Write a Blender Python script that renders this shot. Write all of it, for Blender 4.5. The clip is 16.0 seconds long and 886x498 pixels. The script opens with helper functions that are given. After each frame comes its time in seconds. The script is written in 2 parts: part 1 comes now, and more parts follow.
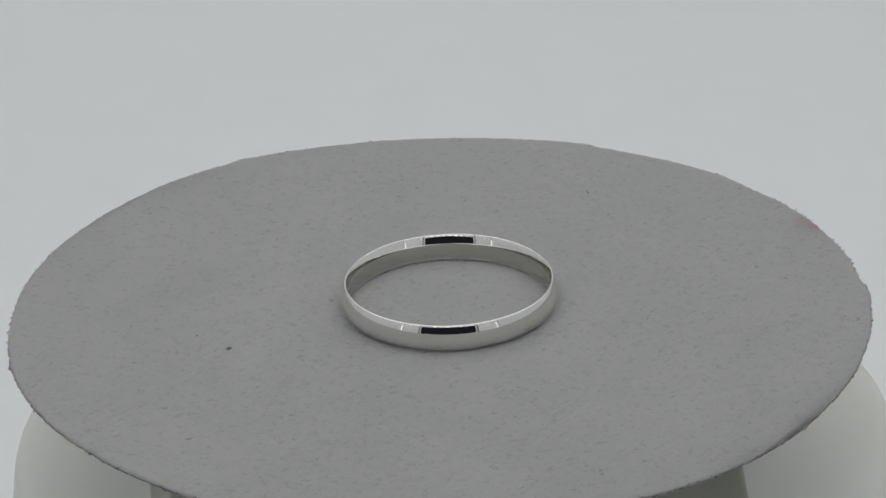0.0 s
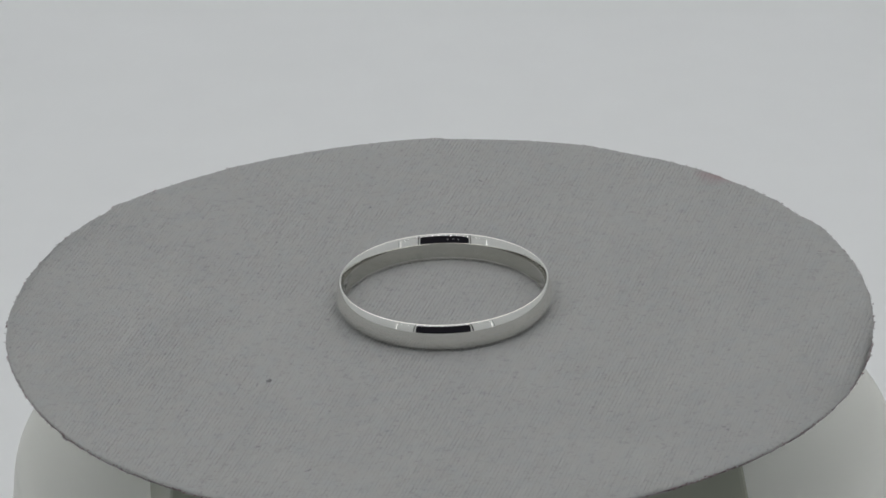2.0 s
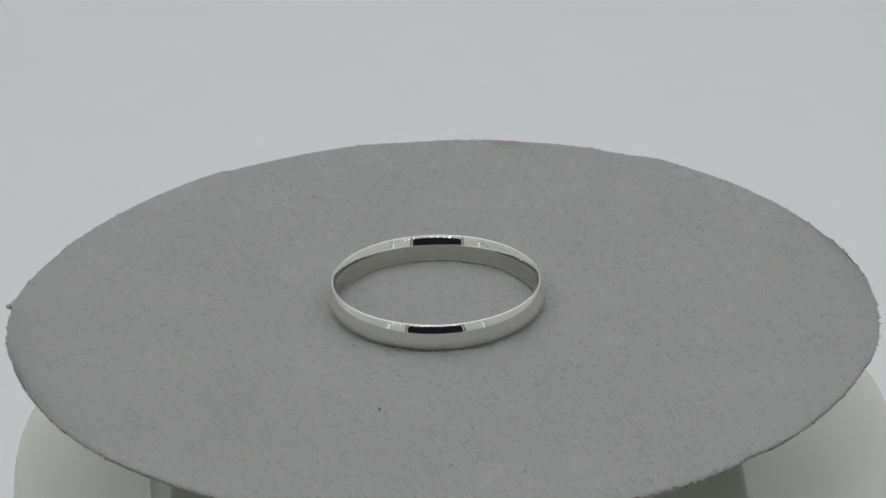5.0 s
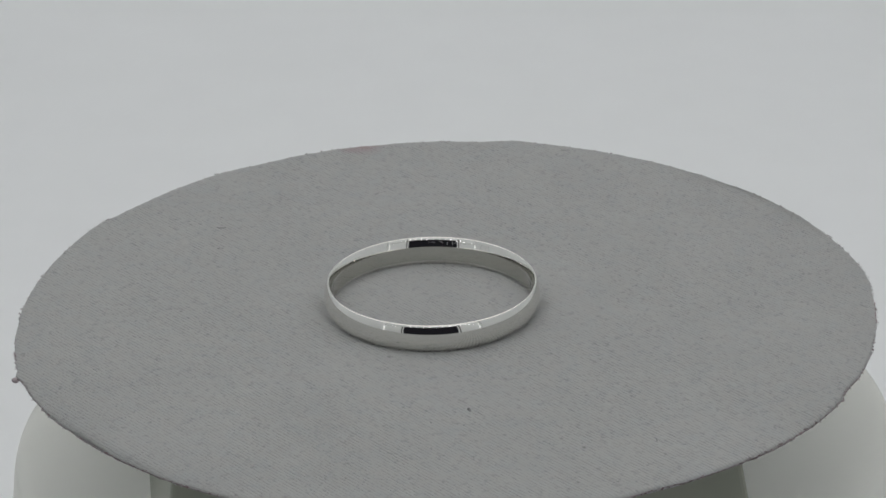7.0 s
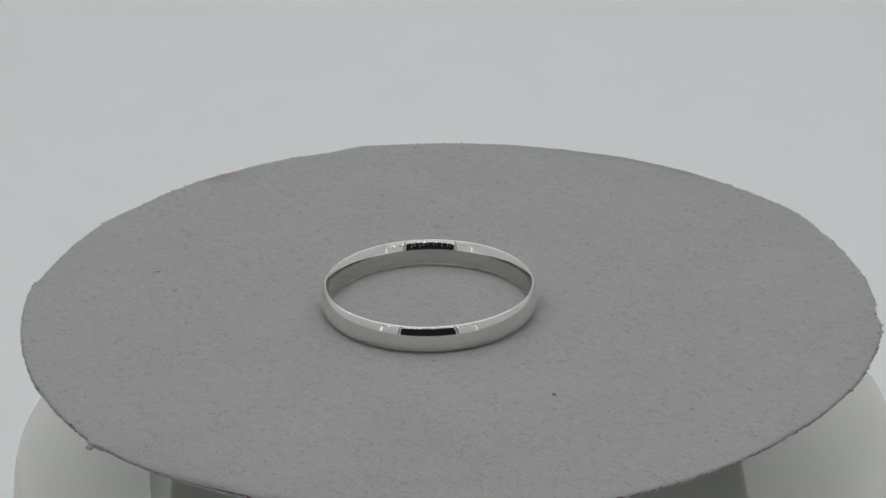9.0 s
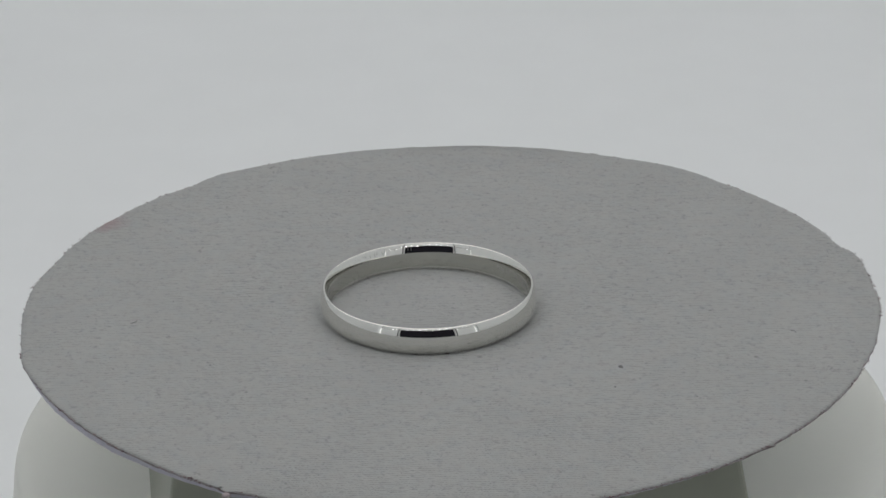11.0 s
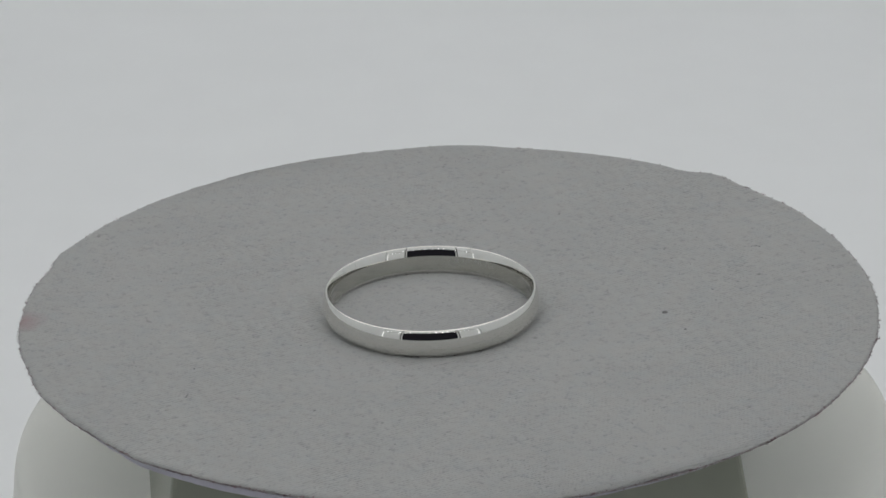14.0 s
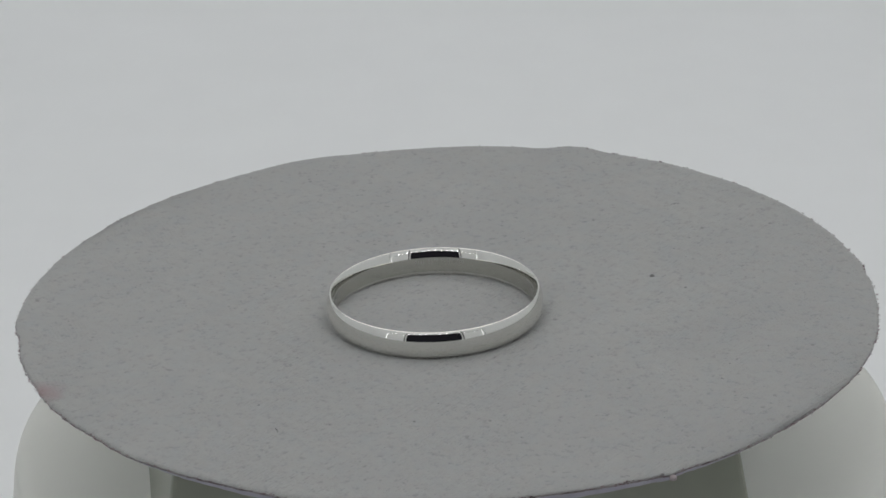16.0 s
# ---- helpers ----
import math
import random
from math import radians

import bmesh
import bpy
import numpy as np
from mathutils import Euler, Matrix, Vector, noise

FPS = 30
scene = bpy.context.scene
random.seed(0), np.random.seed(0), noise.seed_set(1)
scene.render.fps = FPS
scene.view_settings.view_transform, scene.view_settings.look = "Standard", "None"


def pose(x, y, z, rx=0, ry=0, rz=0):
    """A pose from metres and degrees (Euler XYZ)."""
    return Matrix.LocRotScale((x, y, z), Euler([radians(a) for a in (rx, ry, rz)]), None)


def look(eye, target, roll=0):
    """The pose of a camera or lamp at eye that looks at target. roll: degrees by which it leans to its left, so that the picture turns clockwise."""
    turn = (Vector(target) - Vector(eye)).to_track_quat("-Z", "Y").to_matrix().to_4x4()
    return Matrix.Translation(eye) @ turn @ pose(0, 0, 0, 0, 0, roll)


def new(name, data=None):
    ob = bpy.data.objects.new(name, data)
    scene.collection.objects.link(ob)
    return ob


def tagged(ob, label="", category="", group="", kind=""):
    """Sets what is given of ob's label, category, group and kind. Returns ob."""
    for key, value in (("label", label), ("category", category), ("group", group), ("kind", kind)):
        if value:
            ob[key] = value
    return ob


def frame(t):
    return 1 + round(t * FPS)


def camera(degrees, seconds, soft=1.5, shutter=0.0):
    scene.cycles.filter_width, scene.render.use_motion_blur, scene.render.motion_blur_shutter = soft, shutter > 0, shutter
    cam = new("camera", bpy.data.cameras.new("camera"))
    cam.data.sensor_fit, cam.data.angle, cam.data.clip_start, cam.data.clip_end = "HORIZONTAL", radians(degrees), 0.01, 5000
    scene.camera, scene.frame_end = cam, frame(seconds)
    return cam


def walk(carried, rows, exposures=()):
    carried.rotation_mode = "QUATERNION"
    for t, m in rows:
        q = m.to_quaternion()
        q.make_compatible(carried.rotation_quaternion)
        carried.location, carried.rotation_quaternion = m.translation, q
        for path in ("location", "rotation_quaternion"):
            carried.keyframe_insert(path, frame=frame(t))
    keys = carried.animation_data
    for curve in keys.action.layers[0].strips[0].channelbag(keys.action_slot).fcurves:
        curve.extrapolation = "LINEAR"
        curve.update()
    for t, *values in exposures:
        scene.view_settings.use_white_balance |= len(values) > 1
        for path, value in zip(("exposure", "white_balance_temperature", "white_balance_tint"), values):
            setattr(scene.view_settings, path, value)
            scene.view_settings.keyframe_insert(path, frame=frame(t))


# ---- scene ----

# The camera stands still and looks down through the front opening of a small light box at a slowly turning disc.
cam = camera(11.252, 16.0, soft=1.6)
EYE = Vector((0.0, -0.38752, 0.18462))
AIM = EYE + Vector((0.0006196, 0.9087391, -0.4173642))
walk(cam, [(0.0, look(EYE, AIM, -2.18)), (16.0, look(EYE, AIM, -2.18))])

# ---- light: the strip of diodes over the opening, added fill panels out of view, and white walls; the room outside is dark ----
FILL, FRONT_LED = 0.705, 26.0
scene.view_settings.exposure = 0.0
world = bpy.data.worlds.new("dark_room")
scene.world = world
world.use_nodes = True
world.node_tree.nodes["Background"].inputs[0].default_value = (0.011, 0.011, 0.014, 1)
world.node_tree.nodes["Background"].inputs[1].default_value = 1.0

MM = 0.001


# ---- materials ----
def material(name, color, rough=0.5, metal=0.0, grain=0.0, scale=800.0, bump=0.0, tint=None, spec=0.5):
    """A surface with variation at two scales and a fine relief."""
    m = bpy.data.materials.new(name)
    m.use_nodes = True
    nt = m.node_tree
    b = nt.nodes["Principled BSDF"]
    b.inputs["Roughness"].default_value = rough
    b.inputs["Metallic"].default_value = metal
    b.inputs["Specular IOR Level"].default_value = spec
    b.inputs["Base Color"].default_value = (*color, 1)
    if grain or bump:
        tc = nt.nodes.new("ShaderNodeTexCoord")
        fine = nt.nodes.new("ShaderNodeTexNoise")
        fine.inputs["Scale"].default_value = scale
        fine.inputs["Detail"].default_value = 5
        broad = nt.nodes.new("ShaderNodeTexNoise")
        broad.inputs["Scale"].default_value = scale / 14
        broad.inputs["Detail"].default_value = 3
        for n in (fine, broad):
            nt.links.new(tc.outputs["Object"], n.inputs["Vector"])
        both = nt.nodes.new("ShaderNodeMix")
        both.inputs[0].default_value = 0.5
        nt.links.new(fine.outputs[0], both.inputs[2])
        nt.links.new(broad.outputs[0], both.inputs[3])
        ramp = nt.nodes.new("ShaderNodeValToRGB")
        lo = tint or color
        ramp.color_ramp.elements[0].position = 0.35
        ramp.color_ramp.elements[1].position = 0.65
        ramp.color_ramp.elements[0].color = (*[c * (1 - grain) for c in lo], 1)
        ramp.color_ramp.elements[1].color = (*[min(1, c * (1 + grain)) for c in color], 1)
        nt.links.new(both.outputs[0], ramp.inputs[0])
        nt.links.new(ramp.outputs[0], b.inputs["Base Color"])
        if bump:
            bp = nt.nodes.new("ShaderNodeBump")
            bp.inputs["Strength"].default_value = bump
            bp.inputs["Distance"].default_value = 0.00005
            nt.links.new(fine.outputs[0], bp.inputs["Height"])
            nt.links.new(bp.outputs[0], b.inputs["Normal"])
    return m


def glow(name, color, strength):
    m = bpy.data.materials.new(name)
    m.use_nodes = True
    b = m.node_tree.nodes["Principled BSDF"]
    b.inputs["Base Color"].default_value = (0.8, 0.8, 0.8, 1)
    b.inputs["Emission Color"].default_value = (*color, 1)
    b.inputs["Emission Strength"].default_value = strength
    return m


def felt_material():
    """Grey knitted felt: soft mottling, dark specks, pale lint and one pink stain at the edge."""
    m = bpy.data.materials.new("grey_knit_felt")
    m.use_nodes = True
    nt = m.node_tree
    N, L = nt.nodes.new, nt.links.new
    b = nt.nodes["Principled BSDF"]
    b.inputs["Roughness"].default_value = 0.95
    b.inputs["Specular IOR Level"].default_value = 0.05
    tc = N("ShaderNodeTexCoord")

    def noise_tex(scale, detail=3.0, rough=0.5, vec=None):
        n = N("ShaderNodeTexNoise")
        n.inputs["Scale"].default_value = scale
        n.inputs["Detail"].default_value = detail
        n.inputs["Roughness"].default_value = rough
        L(vec or tc.outputs["Object"], n.inputs["Vector"])
        return n.outputs[0]

    def mixc(fac, a, c, mode="MIX"):
        n = N("ShaderNodeMix")
        n.data_type, n.blend_type = "RGBA", mode
        for sock, v in ((n.inputs[0], fac), (n.inputs[6], a), (n.inputs[7], c)):
            if isinstance(v, (int, float)):
                sock.default_value = v
            elif isinstance(v, tuple):
                sock.default_value = (*v, 1)
            else:
                L(v, sock)
        return n.outputs[2]

    def span(v, a, c, lo=0.0, hi=1.0):
        n = N("ShaderNodeMapRange")
        n.inputs[1].default_value, n.inputs[2].default_value = a, c
        n.inputs[3].default_value, n.inputs[4].default_value = lo, hi
        L(v, n.inputs[0])
        return n.outputs[0]

    def math_node(op, a, c):
        n = N("ShaderNodeMath")
        n.operation = op
        for k, v in enumerate((a, c)):
            if isinstance(v, (int, float)):
                n.inputs[k].default_value = v
            else:
                L(v, n.inputs[k])
        return n.outputs[0]

    turn = N("ShaderNodeMapping")
    turn.inputs["Rotation"].default_value = (0, 0, radians(-50.8 + 90))
    L(tc.outputs["Object"], turn.inputs["Vector"])
    stretch = N("ShaderNodeMapping")
    stretch.inputs["Scale"].default_value = (1, 0.7, 1)
    L(turn.outputs[0], stretch.inputs["Vector"])
    stitch = noise_tex(3800, 2.0, 0.6, stretch.outputs[0])
    fuzz = noise_tex(1600, 4.0, 0.65)
    patch = noise_tex(110, 4.0, 0.55)
    speck = noise_tex(1500, 2.0, 0.5)
    where = noise_tex(160, 2.0, 0.5)
    base = mixc(span(patch, 0.3, 0.7), FELT_DARK, FELT_LIGHT)
    base = mixc(span(noise_tex(520, 3.0, 0.6), 0.35, 0.65, 0.0, 0.5), base, (0.384, 0.378, 0.367))
    base = mixc(span(noise_tex(470, 3.0, 0.6), 0.45, 0.7, 0.0, 0.4), base, (0.354, 0.376, 0.386))
    base = mixc(span(fuzz, 0.54, 0.75, 0.0, 0.3), base, (0.40, 0.40, 0.395))
    base = mixc(span(fuzz, 0.28, 0.45, 0.35, 0.0), base, (0.16, 0.165, 0.165))
    base = mixc(math_node("MULTIPLY", span(speck, 0.66, 0.74, 0.0, 0.3), span(where, 0.42, 0.6)), base, (0.06, 0.06, 0.065))
    # pink stain at the edge
    dist = N("ShaderNodeVectorMath")
    dist.operation = "DISTANCE"
    dist.inputs[1].default_value = (0.0374, 0.0156, -0.0005)
    L(tc.outputs["Object"], dist.inputs[0])
    ragged = math_node("ADD", dist.outputs["Value"], span(noise_tex(700, 3.0), 0.0, 1.0, -0.0012, 0.0012))
    base = mixc(span(ragged, 0.0004, 0.0030, 0.6, 0.0), base, (0.30, 0.18, 0.19))
    L(base, b.inputs["Base Color"])
    hgt = math_node("ADD", fuzz, math_node("MULTIPLY", stitch, 0.6))
    bp = N("ShaderNodeBump")
    bp.inputs["Strength"].default_value = 0.4
    bp.inputs["Distance"].default_value = 0.00007
    L(hgt, bp.inputs["Height"])
    L(bp.outputs[0], b.inputs["Normal"])
    return m


FELT_DARK, FELT_LIGHT = (0.368, 0.376, 0.372), (0.398, 0.404, 0.395)

FELT = felt_material()
FRINGE = material("cut_felt_edge", (0.32, 0.295, 0.30), 0.9, grain=0.1, scale=2200, bump=0.4, tint=(0.16, 0.12, 0.13))
for node in FRINGE.node_tree.nodes:
    if node.type == "VALTORGB":
        node.color_ramp.elements[0].position, node.color_ramp.elements[1].position = 0.38, 0.52
CRUMB = material("brown_felt_crumb", (0.24, 0.16, 0.175), 0.9, grain=0.4, scale=2500, tint=(0.10, 0.06, 0.068))
LINT_DARK = material("dark_lint", (0.235, 0.235, 0.237), 0.9, grain=0.3, scale=3000)
LINT_PALE = material("pale_lint", (0.36, 0.36, 0.355), 0.9, grain=0.2, scale=3000)
GLUE = material("dried_glue", (0.37, 0.32, 0.33), 0.6, grain=0.15, scale=1500, bump=0.2)
CARD = material("lilac_white_card", (0.47, 0.46, 0.53), 0.7, grain=0.08, scale=900, bump=0.2)
METAL = material("polished_white_metal", (0.845, 0.835, 0.798), 0.012, metal=1.0, grain=0.015, scale=1500)
SATIN = material("satin_inner_metal", (0.60, 0.594, 0.552), 0.14, metal=1.0, grain=0.03, scale=2500, bump=0.05)
ENGRAVED = material("engraved_metal", (0.42, 0.42, 0.41), 0.32, metal=1.0, grain=0.1, scale=4000)
WHITE = material("white_liner", (0.80, 0.818, 0.825), 0.65, grain=0.012, scale=120, bump=0.05, spec=0.25)
DRUM = material("warm_white_plastic", (0.965, 0.97, 0.925), 0.45, grain=0.012, scale=150, spec=0.3)
tree = DRUM.node_tree
skin, shell, out = tree.nodes.new("ShaderNodeMixShader"), tree.nodes.new("ShaderNodeBsdfTranslucent"), tree.nodes["Material Output"]
skin.inputs[0].default_value = 0.42
shell.inputs[0].default_value = (0.985, 0.988, 0.955, 1)
tree.links.new(tree.nodes["Principled BSDF"].outputs[0], skin.inputs[1])
tree.links.new(shell.outputs[0], skin.inputs[2])
tree.links.new(skin.outputs[0], out.inputs["Surface"])
PLINTH = material("grey_green_plastic", (0.33, 0.345, 0.28), 0.4, grain=0.05, scale=300, bump=0.05)
TABLE = material("dark_table", (0.03, 0.028, 0.026), 0.6, grain=0.2, scale=40)
STRIP_TAPE = material("grey_strip_tape", (0.32, 0.32, 0.31), 0.6, grain=0.1, scale=400)
TAPE = material("white_housing", (0.75, 0.75, 0.72), 0.5, grain=0.05, scale=400)
# glow of the fill panels added on the ceiling
FILL_GLOW = glow("fill_panel_glow", (1.0, 0.99, 0.985), FILL)
DIM_LED = glow("small_diode", (1.0, 0.99, 0.985), FRONT_LED)
TUBE = glow("tube_diffuser", (1.0, 1.0, 1.0), 1.6)
SEAM = material("dark_seam", (0.03, 0.03, 0.03), 0.8, grain=0.2, scale=200)


# ---- mesh helpers ----
def finish(bm, name, mat, parent=None, label="", smooth=True):
    me = bpy.data.meshes.new(name)
    bmesh.ops.recalc_face_normals(bm, faces=bm.faces[:])
    if smooth:
        for e in bm.edges:
            if len(e.link_faces) == 2 and e.calc_face_angle() > radians(38):
                e.smooth = False
    bm.to_mesh(me)
    bm.free()
    if smooth:
        for p in me.polygons:
            p.use_smooth = True
    for one in (mat if isinstance(mat, (list, tuple)) else [mat]):
        me.materials.append(one)
    ob = new(name, me)
    if parent:
        ob.parent = parent
    if label:
        ob["label"] = label
    return ob


def part(name, bm, mat, parent, label="", smooth=True):
    return finish(bm, name, mat, parent, label, smooth)


def box(x0, y0, z0, x1, y1, z1, bevel=0.0, bm=None):
    own = bm is None
    bm = bm or bmesh.new()
    got = bmesh.ops.create_cube(bm, size=1.0)["verts"]
    for v in got:
        v.co = Vector(((x0 + x1) / 2 + v.co.x * (x1 - x0), (y0 + y1) / 2 + v.co.y * (y1 - y0), (z0 + z1) / 2 + v.co.z * (z1 - z0)))
    if bevel and own:
        bmesh.ops.bevel(bm, geom=bm.edges[:], offset=bevel, segments=3, profile=0.5, affect="EDGES")
    return bm


def lathe(profile, steps, closed=False, sharp=()):
    """Turns a profile of (radius, height) about the z axis."""
    bm = bmesh.new()
    rings = []
    for k in range(steps):
        a = 2 * math.pi * k / steps
        rings.append([bm.verts.new((r * math.cos(a), r * math.sin(a), z)) for r, z in profile])
    n = len(profile)
    for k in range(steps):
        p, q = rings[k], rings[(k + 1) % steps]
        for j in range(n if closed else n - 1):
            bm.faces.new((p[j], q[j], q[(j + 1) % n], p[(j + 1) % n]))
        for j in sharp:
            bm.edges.get((p[j], q[j])).smooth = False
    return bm


# ---- the light box: liner, walls, front with its opening ----
SHIFT = -0.011
HALF, FRONT, BACK, FLOOR_Z, TOP = 0.270, -0.220, 0.320, -0.052, 0.260
OPEN, HEAD = 0.118, 0.1205


def backdrop_sheet():
    """One white sheet: floor, a round cove and the back wall."""
    bm = bmesh.new()
    rad = 0.11
    line = [(FRONT, FLOOR_Z)] + [(BACK - rad + rad * math.sin(a), FLOOR_Z + rad - rad * math.cos(a)) for a in np.linspace(0, math.pi / 2, 24)] + [(BACK, TOP)]
    rows = [[bm.verts.new((x, y, z)) for x in (-HALF, HALF)] for y, z in line]
    for a, c in zip(rows, rows[1:]):
        bm.faces.new((a[0], a[1], c[1], c[0]))
    bm.normal_update()
    bmesh.ops.solidify(bm, geom=bm.faces[:], thickness=-0.001)
    return tagged(finish(bm, "backdrop", WHITE), "smooth white paper sweep curving up behind the turntable", "backdrop", kind="structure")


backdrop_sheet()
for nm, bx, lab in (
        ("wall_west", (-HALF - 0.006, FRONT, FLOOR_Z - 0.01, -HALF - 0.001, BACK + 0.01, TOP), "white inner side wall of the light box"),
        ("wall_east", (HALF + 0.001, FRONT, FLOOR_Z - 0.01, HALF + 0.006, BACK + 0.01, TOP), "white inner side wall of the light box"),
        ("wall_north", (-HALF, BACK + 0.003, FLOOR_Z - 0.01, HALF, BACK + 0.008, TOP), "white back panel of the light box"),
        ("ceiling", (-HALF - 0.006, FRONT, TOP + 0.001, HALF + 0.006, BACK + 0.01, TOP + 0.006), "white inner top of the light box"),
        ("floor", (-HALF - 0.006, FRONT, FLOOR_Z - 0.016, HALF + 0.006, BACK + 0.01, FLOOR_Z - 0.011), "white bottom panel of the light box")):
    tagged(finish(box(*bx), nm, WHITE, smooth=False), lab, "wall", kind="structure")
# front panels beside and above the opening, with a narrow folded edge along each side
for side in (-1, 1):
    a, c = sorted((SHIFT + side * (OPEN + 0.0130), side * HALF))
    tagged(finish(box(a, FRONT - 0.004, FLOOR_Z - 0.01, c, FRONT - 0.001, TOP), "wall_south", WHITE, smooth=False), "white front panel beside the opening", "wall", kind="structure")
    a, c = sorted((SHIFT + side * OPEN, SHIFT + side * (OPEN + 0.0060)))
    tagged(finish(box(a, FRONT - 0.004, FLOOR_Z - 0.01, c, FRONT - 0.001, HEAD), "trim", WHITE, smooth=False), "narrow white folded edge of the opening", "trim", kind="structure")
    a, c = sorted((SHIFT + side * (OPEN + 0.0060), SHIFT + side * (OPEN + 0.0130)))
    tagged(finish(box(a, FRONT - 0.007, FLOOR_Z - 0.01, c, FRONT - 0.005, TOP), "trim", SEAM, smooth=False), "dark seam beside the opening", "trim", kind="structure")
tagged(finish(box(SHIFT - OPEN - 0.0060, FRONT - 0.004, HEAD + 0.001, SHIFT + OPEN + 0.0060, FRONT - 0.001, TOP), "wall_south", WHITE, smooth=False), "white front panel above the opening", "wall", kind="structure")


def led_strip(where, turn, count, gap, light):
    """A row of small bright diodes on a tape; only the lens on each one's face glows."""
    strip = tagged(new("led_strip"), "row of small bright white diodes on a narrow tape", "light strip", "diode strips")
    strip.matrix_world = Matrix.Translation(where) @ turn
    part("tape", box(-gap * (count + 0.6), 0, -0.0030, gap * (count + 0.6), 0.0012, 0.0030), STRIP_TAPE, strip, smooth=False)
    bodies = faces = None
    for k in range(-count, count + 1):
        if bodies is None:
            body = part("diode", box(-0.0025, 0.0014, -0.0025, 0.0025, 0.0030, 0.0025, bevel=0.0003), STRIP_TAPE, strip)
            lens = part("lens", box(-0.0019, 0.0026, -0.0019, 0.0019, 0.00304, 0.0019), light, body, "glowing diode lens", smooth=False)
            bodies, faces = body.data, lens.data
        else:
            body, lens = new("diode", bodies), new("lens", faces)
            body.parent, lens.parent = strip, body
        body.location = (k * gap, 0, 0)
    return strip


led_strip((SHIFT, FRONT, HEAD + 0.0030), Matrix.Identity(4), 8, 0.0275, DIM_LED)
# unseen fill panels, added to light felt, drum and backdrop evenly from above
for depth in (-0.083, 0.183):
    panel = tagged(new("ceiling_fill"), "wide flat fill light panel added on the white ceiling, out of view", "ceiling light", "ceiling panels")
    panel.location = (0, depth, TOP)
    part("housing", box(-0.254, -0.130, -0.006, 0.254, 0.130, 0.0, 0.0015), TAPE, panel, "slim white housing of the added fill panel")
    part("diffuser", box(-0.251, -0.127, -0.0075, 0.251, 0.127, -0.0058), FILL_GLOW, panel, "glowing face of the added fill panel", smooth=False)
for side in (-1, 1):
    tube = lathe([(0.0013, FLOOR_Z + 0.03), (0.0013, HEAD - 0.004)], 12)
    bmesh.ops.holes_fill(tube, edges=tube.edges[:])
    tube = finish(tube, "corner_light", TUBE)
    tube.location = (SHIFT + side * (HALF - 0.017), FRONT + 0.004, 0)
    tagged(tube, "thin upright diffused light tube in a front corner", "light tube", "corner tubes")

# ---- the table in the unlit room ----
tagged(finish(box(-0.5, -0.75, FLOOR_Z - 0.05, 0.5, 0.45, FLOOR_Z - 0.0165, 0.002), "table", TABLE), "dark table top under the light box", "table")


# ---- turntable: round drum, square plinth ----
def turntable():
    base = tagged(new("turntable"), "white round turntable with a grey-green square plinth", "turntable")
    knots_r, knots_z = (0.5, 39.0, 42.3, 43.3, 43.7, 43.9, 44.4, 46.0, 48.5), (17.2, 17.2, 17.4, 18.2, 19.6, 21.5, 25.0, 35.0, 51.8)
    u = np.linspace(0, 8, 60)
    rr, zz = np.interp(u, range(9), knots_r), np.interp(u, range(9), knots_z)
    for _ in range(5):
        rr[1:-1], zz[1:-1] = (rr[:-2] + 2 * rr[1:-1] + rr[2:]) / 4, (zz[:-2] + 2 * zz[1:-1] + zz[2:]) / 4
    prof = [(r * MM, -z * MM) for r, z in zip(rr, zz)] + [(0.0485, FLOOR_Z)]
    part("drum", lathe(prof, 160), DRUM, base, "warm white plastic drum with a rounded rim").location = (0.0007, 0.0105, 0)
    bm = bmesh.new()
    got = bmesh.ops.create_cube(bm, size=1.0)["verts"]
    for v in got:
        top = v.co.z > 0
        half = 0.0257 if top else 0.0279
        v.co = Vector((math.copysign(half, v.co.x) - 0.0011, math.copysign(half, v.co.y), -0.0022 if top else -0.0174))
    bmesh.ops.bevel(bm, geom=bm.edges[:], offset=0.0005, segments=3, profile=0.5, affect="EDGES")
    bmesh.ops.rotate(bm, verts=bm.verts[:], cent=(0, 0, 0), matrix=Matrix.Rotation(radians(4.0), 3, "Z"))
    part("plinth", bm, PLINTH, base, "grey-green tapered square plinth", smooth=False)
    return base


turntable()

# ---- the felt-covered disc ----
TILT = 1.18
R_WAVES = ((1, -0.478, -0.478), (2, 0.085, -0.235), (3, 0.047, 0.029), (4, -0.106, -0.037), (5, -0.010, 0.019), (6, 0.099, 0.025), (7, 0.034, 0.004), (8, -0.037, -0.021), (9, 0.048, -0.032))
Z_WAVES = ((2, -0.014, -0.039), (3, 0.106, 0.088), (4, 0.022, -0.015))


# blunt corners and dents of the hand-cut outline: direction, height in mm, width in degrees
CORNERS = ((290.5, 0.28, 6.5), (250.0, 0.22, 3.4), (255.4, -0.30, 2.6), (0.2, 0.16, 3.4), (25.0, 0.2, 10.0), (5.0, -0.30, 3.0), (47.0, 0.28, 5.0), (70.6, 0.20, 4.0), (118.6, 0.22, 2.2), (118.7, 0.25, 0.8), (131.0, 0.26, 11.0), (265.0, 0.08, 4.5), (105.7, -0.15, 4.0))


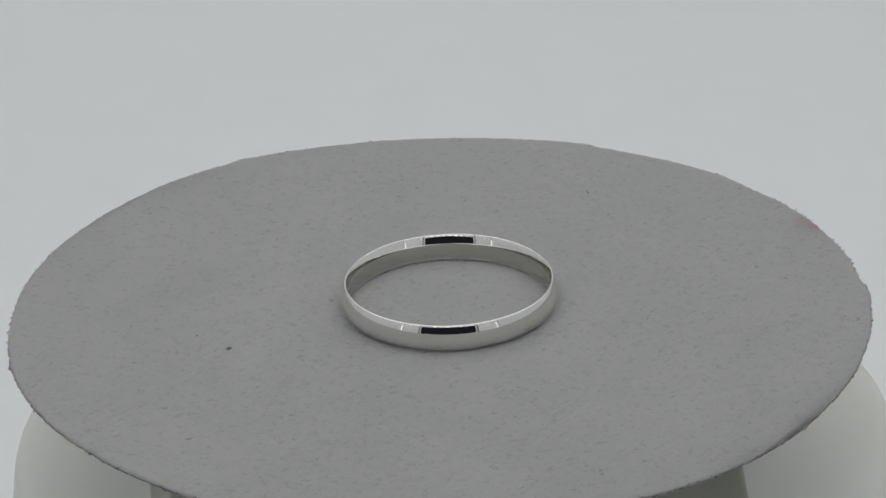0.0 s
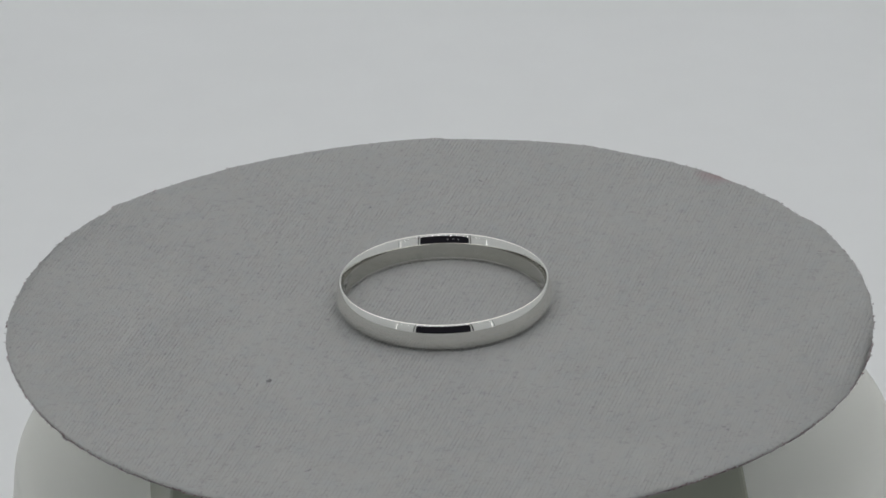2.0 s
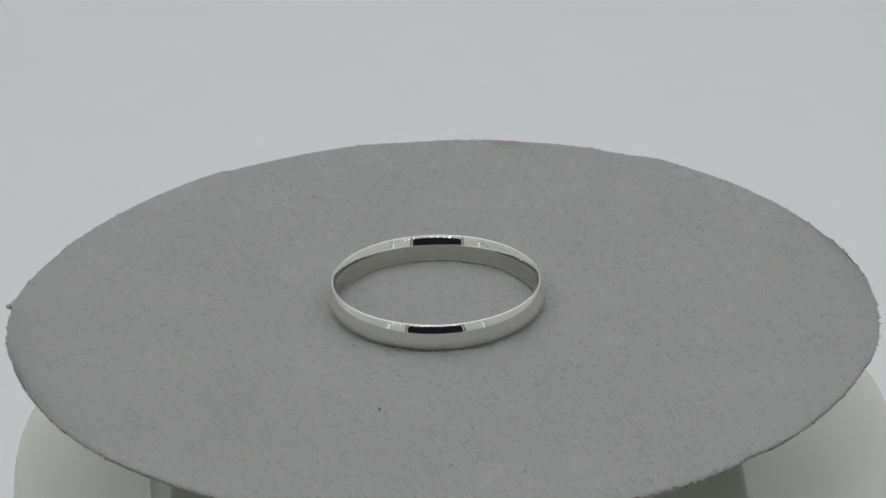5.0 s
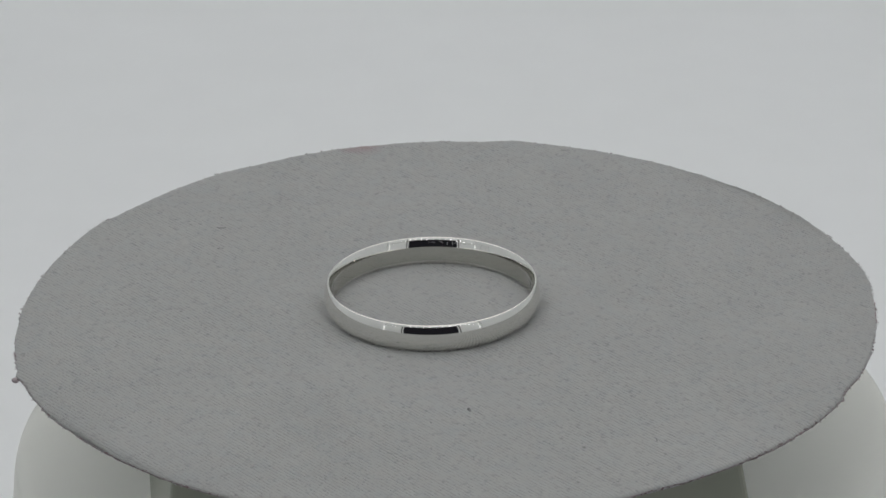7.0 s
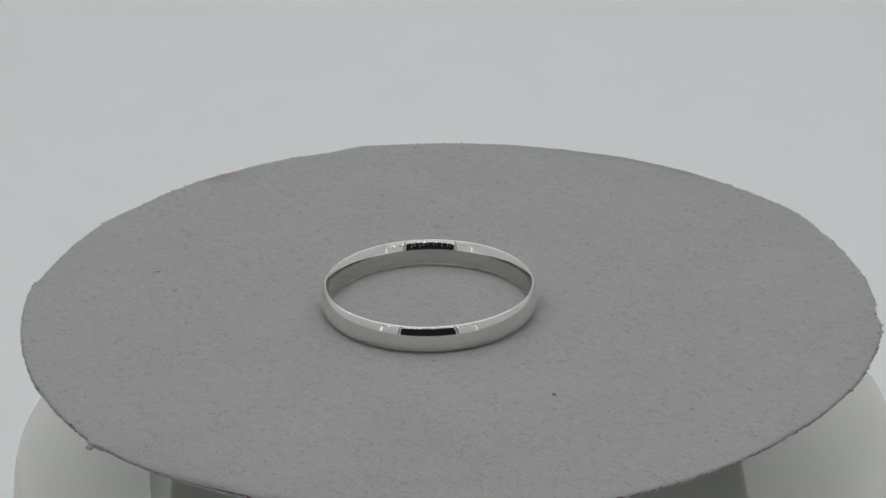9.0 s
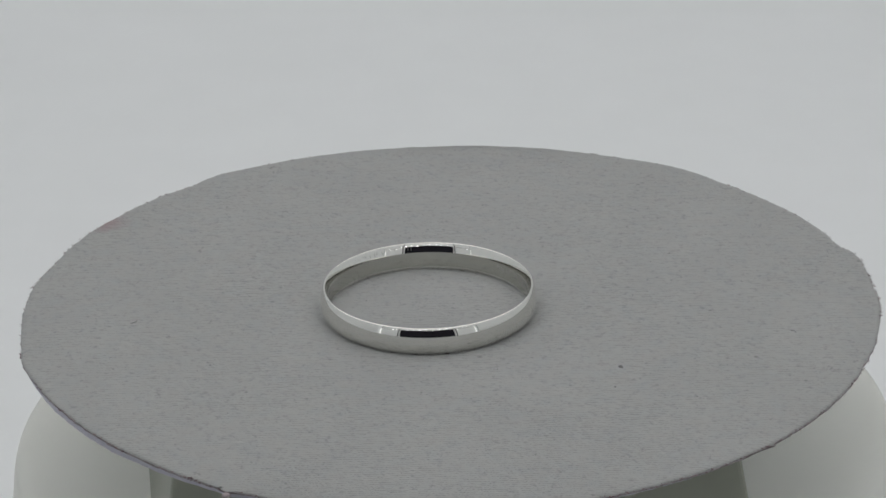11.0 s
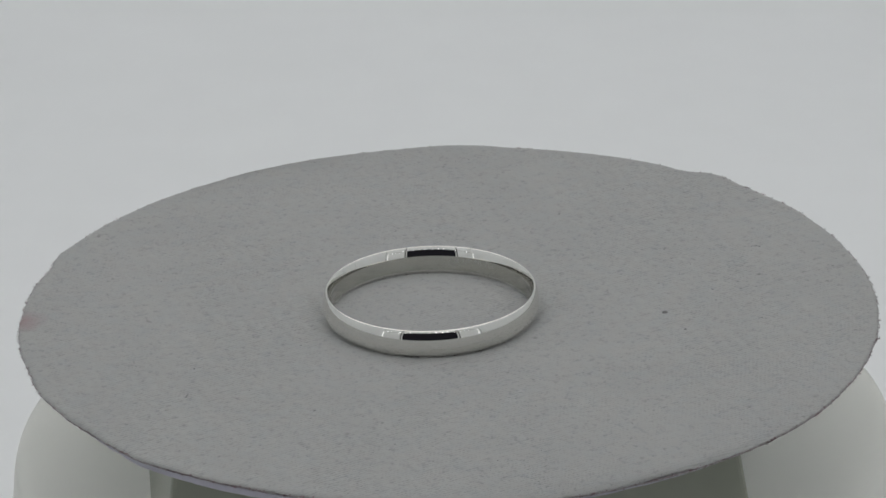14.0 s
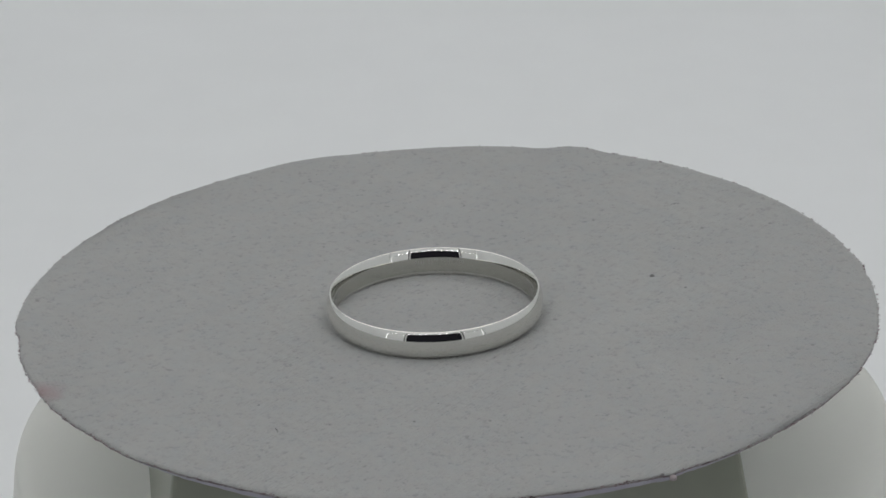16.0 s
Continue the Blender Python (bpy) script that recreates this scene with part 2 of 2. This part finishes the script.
def rim(a):
    """The cut edge's radius: a slightly off-round outline with small nicks from the scissors."""
    r = 40.996 + sum(c * math.cos(k * a) + s * math.sin(k * a) for k, c, s in R_WAVES)
    r += 0.10 * noise.noise((9 * math.cos(a), 9 * math.sin(a), 3.0)) + 0.09 * noise.noise((34 * math.cos(a), 34 * math.sin(a), 7.0)) + 0.08 * noise.noise((70 * math.cos(a), 70 * math.sin(a), 5.0))
    for at, high, wide in CORNERS:
        d = (math.degrees(a) - at + 180) % 360 - 180
        r += high * math.exp(-(d / wide) ** 2)
    return r * MM


def overlap(a):
    """How far the felt hangs over the card, in mm: almost flush along one stretch."""
    d = (math.degrees(a) - 88 + 180) % 360 - 180
    return 0.08 + 0.95 * (1 - math.exp(-(d / 31) ** 2))


def lift(a, share):
    """The warp of the sheet, strongest at the edge."""
    curl = 0.0
    for at, high, wide in ((290.5, 0.15, 6.5), (250.0, 0.28, 3.6), (0.2, 0.10, 3.4), (215.0, 0.30, 24.0)):
        d = (math.degrees(a) - at + 180) % 360 - 180
        curl += high * math.exp(-(d / wide) ** 2)
    return MM * (share ** 2 * sum(c * math.cos(k * a) + s * math.sin(k * a) for k, c, s in Z_WAVES) + share ** 8 * curl)


def display_disc():
    disc = tagged(new("display_disc"), "grey felt disc on lilac-white card with a rough cut edge", "display disc")
    steps, thick = 720, 0.35 * MM
    bm = bmesh.new()
    shares = [0.0, 0.25, 0.5, 0.75, 0.9, 0.96, 0.985, 0.996]
    centre = bm.verts.new((0, 0, -0.27 * MM))
    rows = []
    for s in shares[1:]:
        rows.append([bm.verts.new((rim(a) * s * math.cos(a), rim(a) * s * math.sin(a), lift(a, s) - (0.08 if s > 0.97 else 0.27) * MM)) for a in np.linspace(0, 2 * math.pi, steps, endpoint=False)])
    fringe = []
    for depth, off in ((0.10, 0.0), (0.22, -0.03), (0.27, -0.6)):
        row = []
        for a in np.linspace(0, 2 * math.pi, steps, endpoint=False):
            r = rim(a) + MM * (off + 0.09 * noise.noise((160 * math.cos(a), 160 * math.sin(a), depth * 9)))
            row.append(bm.verts.new((r * math.cos(a), r * math.sin(a), lift(a, 1.0) - depth * MM)))
        fringe.append(row)
    for k in range(steps):
        q = (k + 1) % steps
        bm.faces.new((centre, rows[0][k], rows[0][q]))
        for a, c in zip(rows, rows[1:]):
            bm.faces.new((a[k], c[k], c[q], a[q]))
        for i, (a, c) in enumerate(zip([rows[-1]] + fringe, fringe)):
            f = bm.faces.new((a[k], c[k], c[q], a[q]))
            f.material_index = 1
    part("felt_cover", bm, [FELT, FRINGE], disc, "grey knitted felt with dark brown cut edge")
    card = bmesh.new()
    loops = []
    for inset, depth in ((0.0, 0.30), (0.0, 0.84), (0.06, 0.90)):
        loop = []
        for a in np.linspace(0, 2 * math.pi, 360, endpoint=False):
            r = rim(a) - MM * (overlap(a) + inset)
            loop.append(card.verts.new((r * math.cos(a), r * math.sin(a), lift(a, 1.0) - depth * MM)))
        loops.append(loop)
    low = card.verts.new((0, 0, -0.90 * MM))
    high = card.verts.new((0, 0, -0.30 * MM))
    for k in range(360):
        q = (k + 1) % 360
        for a, c in zip(loops, loops[1:]):
            card.faces.new((a[k], c[k], c[q], a[q]))
        card.faces.new((loops[-1][k], low, loops[-1][q]))
        card.faces.new((high, loops[0][k], loops[0][q]))
    part("card", card, CARD, disc, "lilac-white card under the felt")
    hub = lathe([(0.0002, -0.88 * MM), (24 * MM, -0.88 * MM), (24 * MM, -2.9 * MM), (0.0002, -2.9 * MM)], 96)
    part("hub", hub, PLINTH, disc, "grey-green turning hub", smooth=False)
    return disc


DISC = display_disc()


def knit_face():
    """The ribbed face of the felt: narrow grooves between soft ribs, dented by the stitches, worn smooth in patches."""
    rng = np.random.RandomState(4)
    ring_a = np.linspace(0, 2 * math.pi, 2881)
    rims = np.array([rim(a) for a in ring_a]) / MM
    whole = np.array([lift(a, 1.0) for a in ring_a]) / MM
    curls = (whole - 4 * np.array([lift(a, 0.5) for a in ring_a]) / MM) / (1 - 4 / 256)
    warps = whole - curls
    along, period, rows = radians(50.8), 0.37, 640
    u = (np.arange(-115, 115)[:, None] + np.array((-0.09, 0.0, 0.09, 0.25, 0.5, 0.75))[None, :]).ravel() * period
    ends = []
    for sign in (-1, 1):
        v = sign * np.sqrt(np.maximum(41.0 ** 2 - u ** 2, 0))
        for _ in range(12):
            a = np.arctan2(u * math.cos(along) + v * math.sin(along), -u * math.sin(along) + v * math.cos(along)) % (2 * math.pi)
            v = sign * np.sqrt(np.maximum((0.9995 * np.interp(a, ring_a, rims)) ** 2 - u ** 2, 0))
        ends.append(v)
    keep = ends[1] - ends[0] > 0.5
    u, low, high = u[keep], ends[0][keep], ends[1][keep]
    t = np.linspace(0, 1, rows)[None, :]
    v = low[:, None] + (high - low)[:, None] * t
    uu = np.repeat(u[:, None], rows, axis=1) 
    x, y = -uu * math.sin(along) + v * math.cos(along), uu * math.cos(along) + v * math.sin(along)

    def waves(count, near, far):
        out = np.zeros_like(x)
        for _ in range(count):
            d, k, ph = rng.uniform(0, math.pi), 2 * math.pi / rng.uniform(near, far), rng.uniform(0, 6.3)
            out += np.sin(k * (x * math.cos(d) + y * math.sin(d)) + ph)
        return out / math.sqrt(count / 2)

    share = np.hypot(x, y) / np.interp(np.arctan2(y, x) % (2 * math.pi), ring_a, rims)
    worn = np.clip(0.68 + 0.16 * waves(10, 7, 26), 0.25, 1.0)
    # round ribs with narrow slits between them, broken into dashes by the cross rows
    def each_rib(six):
        return np.tile(np.array(six), 230)[keep][:, None]

    slit, dome = each_rib((0.0, 1.0, 0.0, 0.0, 0.0, 0.0)), each_rib((1.0, 1.25, 1.0, 0.38, 0.0, 0.38))
    across = -x * math.sin(radians(108)) + y * math.cos(radians(108))
    dent = np.exp(-(np.sin(math.pi * (across + 0.02 * waves(5, 1.5, 5)) / 0.37) / 0.5) ** 2)
    loose = rng.normal(size=x.shape)
    for _ in range(2):
        loose[:, 1:-1] = (loose[:, :-2] + loose[:, 1:-1] + loose[:, 2:]) / 3
    dash = np.clip(0.5 + 1.1 * loose, 0.0, 1.3) * (0.6 + 0.4 * dent)
    z = 0.24 - worn * (0.040 * dome * (0.6 + 0.8 * dash) + 0.17 * slit * dash + 0.020 * dent * np.clip(0.6 + 0.5 * waves(6, 4, 15), 0, 1.2)) + 0.010 * rng.normal(size=x.shape) + 0.012 * waves(8, 0.6, 2.5)
    fall = np.clip((share - 0.982) / 0.0175, 0.0, 1.0)
    z = -0.04 + (z + 0.04) * np.sqrt(np.maximum(1 - fall ** 2, 0.0))
    way = np.arctan2(y, x) % (2 * math.pi)
    z += share ** 2 * np.interp(way, ring_a, warps) + share ** 8 * np.interp(way, ring_a, curls)
    n, m = x.shape
    co = np.stack([x, y, z], axis=-1).reshape(-1, 3) * MM
    base = (np.arange(n - 1)[:, None] * m + np.arange(m - 1)[None, :]).ravel()
    quads = np.stack([base, base + m, base + m + 1, base + 1], axis=1)[:, ::-1]
    me = bpy.data.meshes.new("knit_face")
    me.vertices.add(len(co))
    me.vertices.foreach_set("co", co.ravel())
    me.loops.add(quads.size)
    me.loops.foreach_set("vertex_index", quads.ravel().astype(np.int32))
    me.polygons.add(len(quads))
    me.polygons.foreach_set("loop_start", np.arange(0, quads.size, 4, dtype=np.int32))
    me.polygons.foreach_set("use_smooth", np.ones(len(quads), dtype=bool))
    me.update(calc_edges=True)
    me.materials.append(FELT)
    ob = new("knit_face", me)
    ob.parent = DISC
    ob["label"] = "ribbed grey knit face of the felt"


knit_face()


def glue_blob():
    """A dried drop of glue that sticks out from the edge."""
    bm = bmesh.new()
    bmesh.ops.create_icosphere(bm, subdivisions=2, radius=0.36 * MM)
    for v in bm.verts:
        v.co *= 1 + 0.25 * noise.noise(v.co * 4000)
        v.co.z *= 0.7
    at = radians(118.7)
    r = rim(at) + 0.05 * MM
    bmesh.ops.translate(bm, verts=bm.verts[:], vec=(r * math.cos(at), r * math.sin(at), lift(at, 1.0) - 0.32 * MM))
    part("glue_blob", bm, GLUE, DISC, "dried lilac drop of glue")


glue_blob()


def fibre(bm, x, y, z, length, width, angle, curl):
    """A tiny bent thread of lint lying on the felt."""
    pts = []
    for i in range(5):
        s = (i / 4 - 0.5) * length
        px = x + s * math.cos(angle) - curl * (s * s / max(length, 1e-9)) * math.sin(angle)
        py = y + s * math.sin(angle) + curl * (s * s / max(length, 1e-9)) * math.cos(angle)
        w = width * (0.5 + 0.5 * math.sin(math.pi * (i + 0.6) / 5.2))
        nx, ny = -math.sin(angle) * w / 2, math.cos(angle) * w / 2
        pts.append((bm.verts.new((px + nx, py + ny, z)), bm.verts.new((px, py, z + w * 0.6)), bm.verts.new((px - nx, py - ny, z))))
    for a, c in zip(pts, pts[1:]):
        bm.faces.new((a[0], a[1], c[1], c[0]))
        bm.faces.new((a[1], a[2], c[2], c[1]))


def lint():
    rng = random.Random(11)
    dark, pale = bmesh.new(), bmesh.new()
    for bm, count, lo, hi in ((dark, 230, 0.08, 0.34), (pale, 160, 0.15, 0.6)):
        for _ in range(count):
            a, s = rng.uniform(0, 2 * math.pi), math.sqrt(rng.uniform(0, 1)) * 0.975
            r = rim(a) * s
            fibre(bm, r * math.cos(a), r * math.sin(a), lift(a, s) + 0.22 * MM, rng.uniform(lo, hi) * MM * rng.uniform(0.4, 1), rng.uniform(0.025, 0.07) * MM, rng.uniform(0, math.pi), rng.uniform(-1.5, 1.5))
    # larger marks that can be followed as the disc turns: x, y, length, width, direction
    for x, y, ln, w, d in ((-20.25, -6.3, 0.5, 0.34, 20), (19.4, -3.57, 0.28, 0.2, 60), (15.07, 25.2, 0.85, 0.11, -81), (-25.6, 17.5, 0.42, 0.2, -40),
                           (-26.7, 19.4, 0.9, 0.11, -34), (-23.4, -24.0, 0.9, 0.13, 20), (28.15, 3.83, 0.28, 0.16, -80), (27.37, -2.2, 0.2, 0.13, 10),
                           (2.7, 24.3, 0.2, 0.13, 10), (-7.0, 28.4, 0.5, 0.11, -43), (-23.35, -3.35, 0.22, 0.16, 20), (-16.03, 16.93, 0.25, 0.12, 0),
                           (16.92, 19.73, 0.2, 0.13, 0), (-8.19, -16.47, 0.8, 0.09, -49), (-0.1, -1.1, 0.3, 0.12, -80), (10.34, 24.38, 0.25, 0.1, -69)):
        fibre(dark, x * MM, y * MM, 0.22 * MM, ln * MM, w * MM, radians(d), 0.6)
    part("dark_lint", dark, LINT_DARK, DISC, "scattered dark lint specks", smooth=False)["kind"] = "stuff"
    part("pale_lint", pale, LINT_PALE, DISC, "scattered pale lint fibres", smooth=False)["kind"] = "stuff"
    edge, tuft = bmesh.new(), bmesh.new()
    for _ in range(2000):
        a = rng.uniform(0, 2 * math.pi)
        if noise.noise((14 * math.cos(a), 14 * math.sin(a), 1.0)) < rng.uniform(-0.55, 0.45):
            continue
        r = rim(a) + rng.uniform(-0.08, 0.12) * MM
        fibre(edge if rng.random() < 0.6 else tuft, r * math.cos(a), r * math.sin(a), lift(a, 1.0) - rng.uniform(-0.06, 0.2) * MM, rng.uniform(0.08, 0.28) * MM, rng.uniform(0.06, 0.16) * MM, a + math.pi / 2 + rng.uniform(-0.7, 0.7), rng.uniform(-1, 1))
    part("edge_fray", edge, CRUMB, DISC, "frayed dark brown fibres along the cut edge", smooth=False)["kind"] = "stuff"
    part("edge_fray", tuft, LINT_PALE, DISC, "frayed pale fibres along the cut edge", smooth=False)["kind"] = "stuff"


lint()

# ---- the ring ----
RING_AT = (0.70 * MM, 1.14 * MM)
R_OUT, TALL, FOOT = 10.33, 2.97, 0.17


def ring_profile():
    """Half of the section from the widest outer point over the crest to the inner wall, then mirrored."""
    mid = TALL / 2
    pts = [(R_OUT, mid)]
    # the slope of the outer face in degrees, by height
    start = TALL - 0.065
    heights = np.linspace(mid, start, 40)
    for z0, z1 in zip(heights, heights[1:]):
        n = np.interp((z0 + z1) / 2, (mid, 2.25, 2.80, start), (0, 12.7, 27, 32))
        pts.append((pts[-1][0] - (z1 - z0) * math.tan(radians(n)), z1))
    # over the flattened crest to the inner side
    r2, z2 = pts[-1]
    turns = np.linspace(32, 150, 41)
    for n0, n1 in zip(turns, turns[1:]):
        n, bend = radians((n0 + n1) / 2), np.interp((n0 + n1) / 2, (32, 48, 54, 88, 94), (0.08, 0.08, 0.125, 0.125, 0.08))
        r2, z2 = r2 - math.sin(n) * bend * radians(n1 - n0), z2 + math.cos(n) * bend * radians(n1 - n0)
        pts.append((r2, z2))
    # the curved inner bevel
    for u in np.linspace(0, 1, 14)[1:]:
        n = radians(30.0 - 16 * u)
        dz = 0.064
        r2, z2 = r2 - dz * math.tan(n), z2 - dz
        pts.append((r2, z2))
    crease = len(pts) - 1
    inner = r2
    pts += [(inner + 0.0, z2 - (z2 - mid) * u) for u in (0.34, 0.67)]
    half = pts + [(inner, mid)]
    # below: the outer face rounds in towards a blunt foot that presses into the nap
    outer = [(R_OUT, mid)]
    for z1 in np.linspace(mid, FOOT + 0.12, 30)[1:]:
        dz = outer[-1][1] - z1
        n = np.interp(mid - (outer[-1][1] + z1) / 2, (0, 0.45, 0.85, 1.0, 1.2), (0, 11, 24, 36, 52))
        outer.append((outer[-1][0] - dz * math.tan(radians(n)), z1))
    outer = outer[:0:-1]
    r3 = outer[0][0]
    foot = [(inner, 0.95), (inner, 0.62), (inner + 0.05, FOOT + 0.20), (inner + 0.16, FOOT + 0.07), (inner + 0.32, FOOT), (r3 - 0.22, FOOT), (r3 - 0.09, FOOT + 0.04)]
    low = foot + outer
    return [(r * MM, z * MM) for r, z in half + low], crease, inner * MM, len(half)


def wedding_ring():
    ring = tagged(new("wedding_ring"), "plain polished white-metal band ring lying on the felt", "ring")
    prof, crease, inner, count = ring_profile()
    other = count + 1
    bm = lathe(prof, 360, closed=True, sharp=(crease, other % len(prof)))
    bm.faces.ensure_lookup_table()
    n = len(prof)
    for i, f in enumerate(bm.faces):
        if crease <= i % n < other:
            f.material_index = 1
    part("band", bm, [METAL, SATIN], ring)
    # worn stamped marks inside: unreadable, kept as short strokes
    rng = random.Random(5)
    side = [(r, z) for r, z in prof[:count] if r < prof[0][0] - 0.0003 and z <= prof[crease][1] + 0.0008]
    zs, rs = [z for _, z in reversed(side)], [r for r, _ in reversed(side)]
    eng = bmesh.new()
    for lo, hi, z0, tall in ((-107, -77, 1.72, 0.62), (-24, 13, 2.48, 0.40), (58, 66, 2.48, 0.34)):
        a = lo
        while a < hi:
            for k in range(rng.choice((1, 2, 2))):
                zc = (z0 + rng.uniform(-0.35, 0.35) * tall) * MM
                hw, hh = (radians(rng.uniform(0.25, 0.6)), 0.022 * MM) if rng.random() < 0.5 else (radians(0.12), tall * 0.28 * MM)
                lean = rng.uniform(-0.004, 0.004)
                q = []
                for da, dz in ((-hw - lean, -hh), (hw - lean, -hh), (hw + lean, hh), (-hw + lean, hh)):
                    rr = np.interp(zc + dz, zs, rs)
                    q.append([eng.verts.new((x * math.cos(radians(a) + da), x * math.sin(radians(a) + da), zc + dz)) for x in (rr - 0.005 * MM, rr + 0.01 * MM)])
                eng.faces.new([v[0] for v in q])
                for u in range(4):
                    w = (u + 1) % 4
                    eng.faces.new((q[u][0], q[w][0], q[w][1], q[u][1]))
            a += rng.choice((1.3, 1.7, 3.2))
    part("engraving", eng, ENGRAVED, ring, "worn stamped marks inside the band", smooth=False)
    return ring


RING = wedding_ring()


# ---- the slow turn of the disc with the ring on it ----
def motions():
    disc_rows, ring_rows = [], []
    for t in range(17):
        angle = 11.2015 * t + 0.0032 * (t - 8) ** 2
        m = pose(0, 0, 0, 0, 0, angle) @ pose(0, 0, 0, TILT, 0, 0)
        disc_rows.append((float(t), m))
        ring_rows.append((float(t), m @ pose(RING_AT[0], RING_AT[1], 0.02 * MM)))
    walk(DISC, disc_rows)
    walk(RING, ring_rows)


motions()
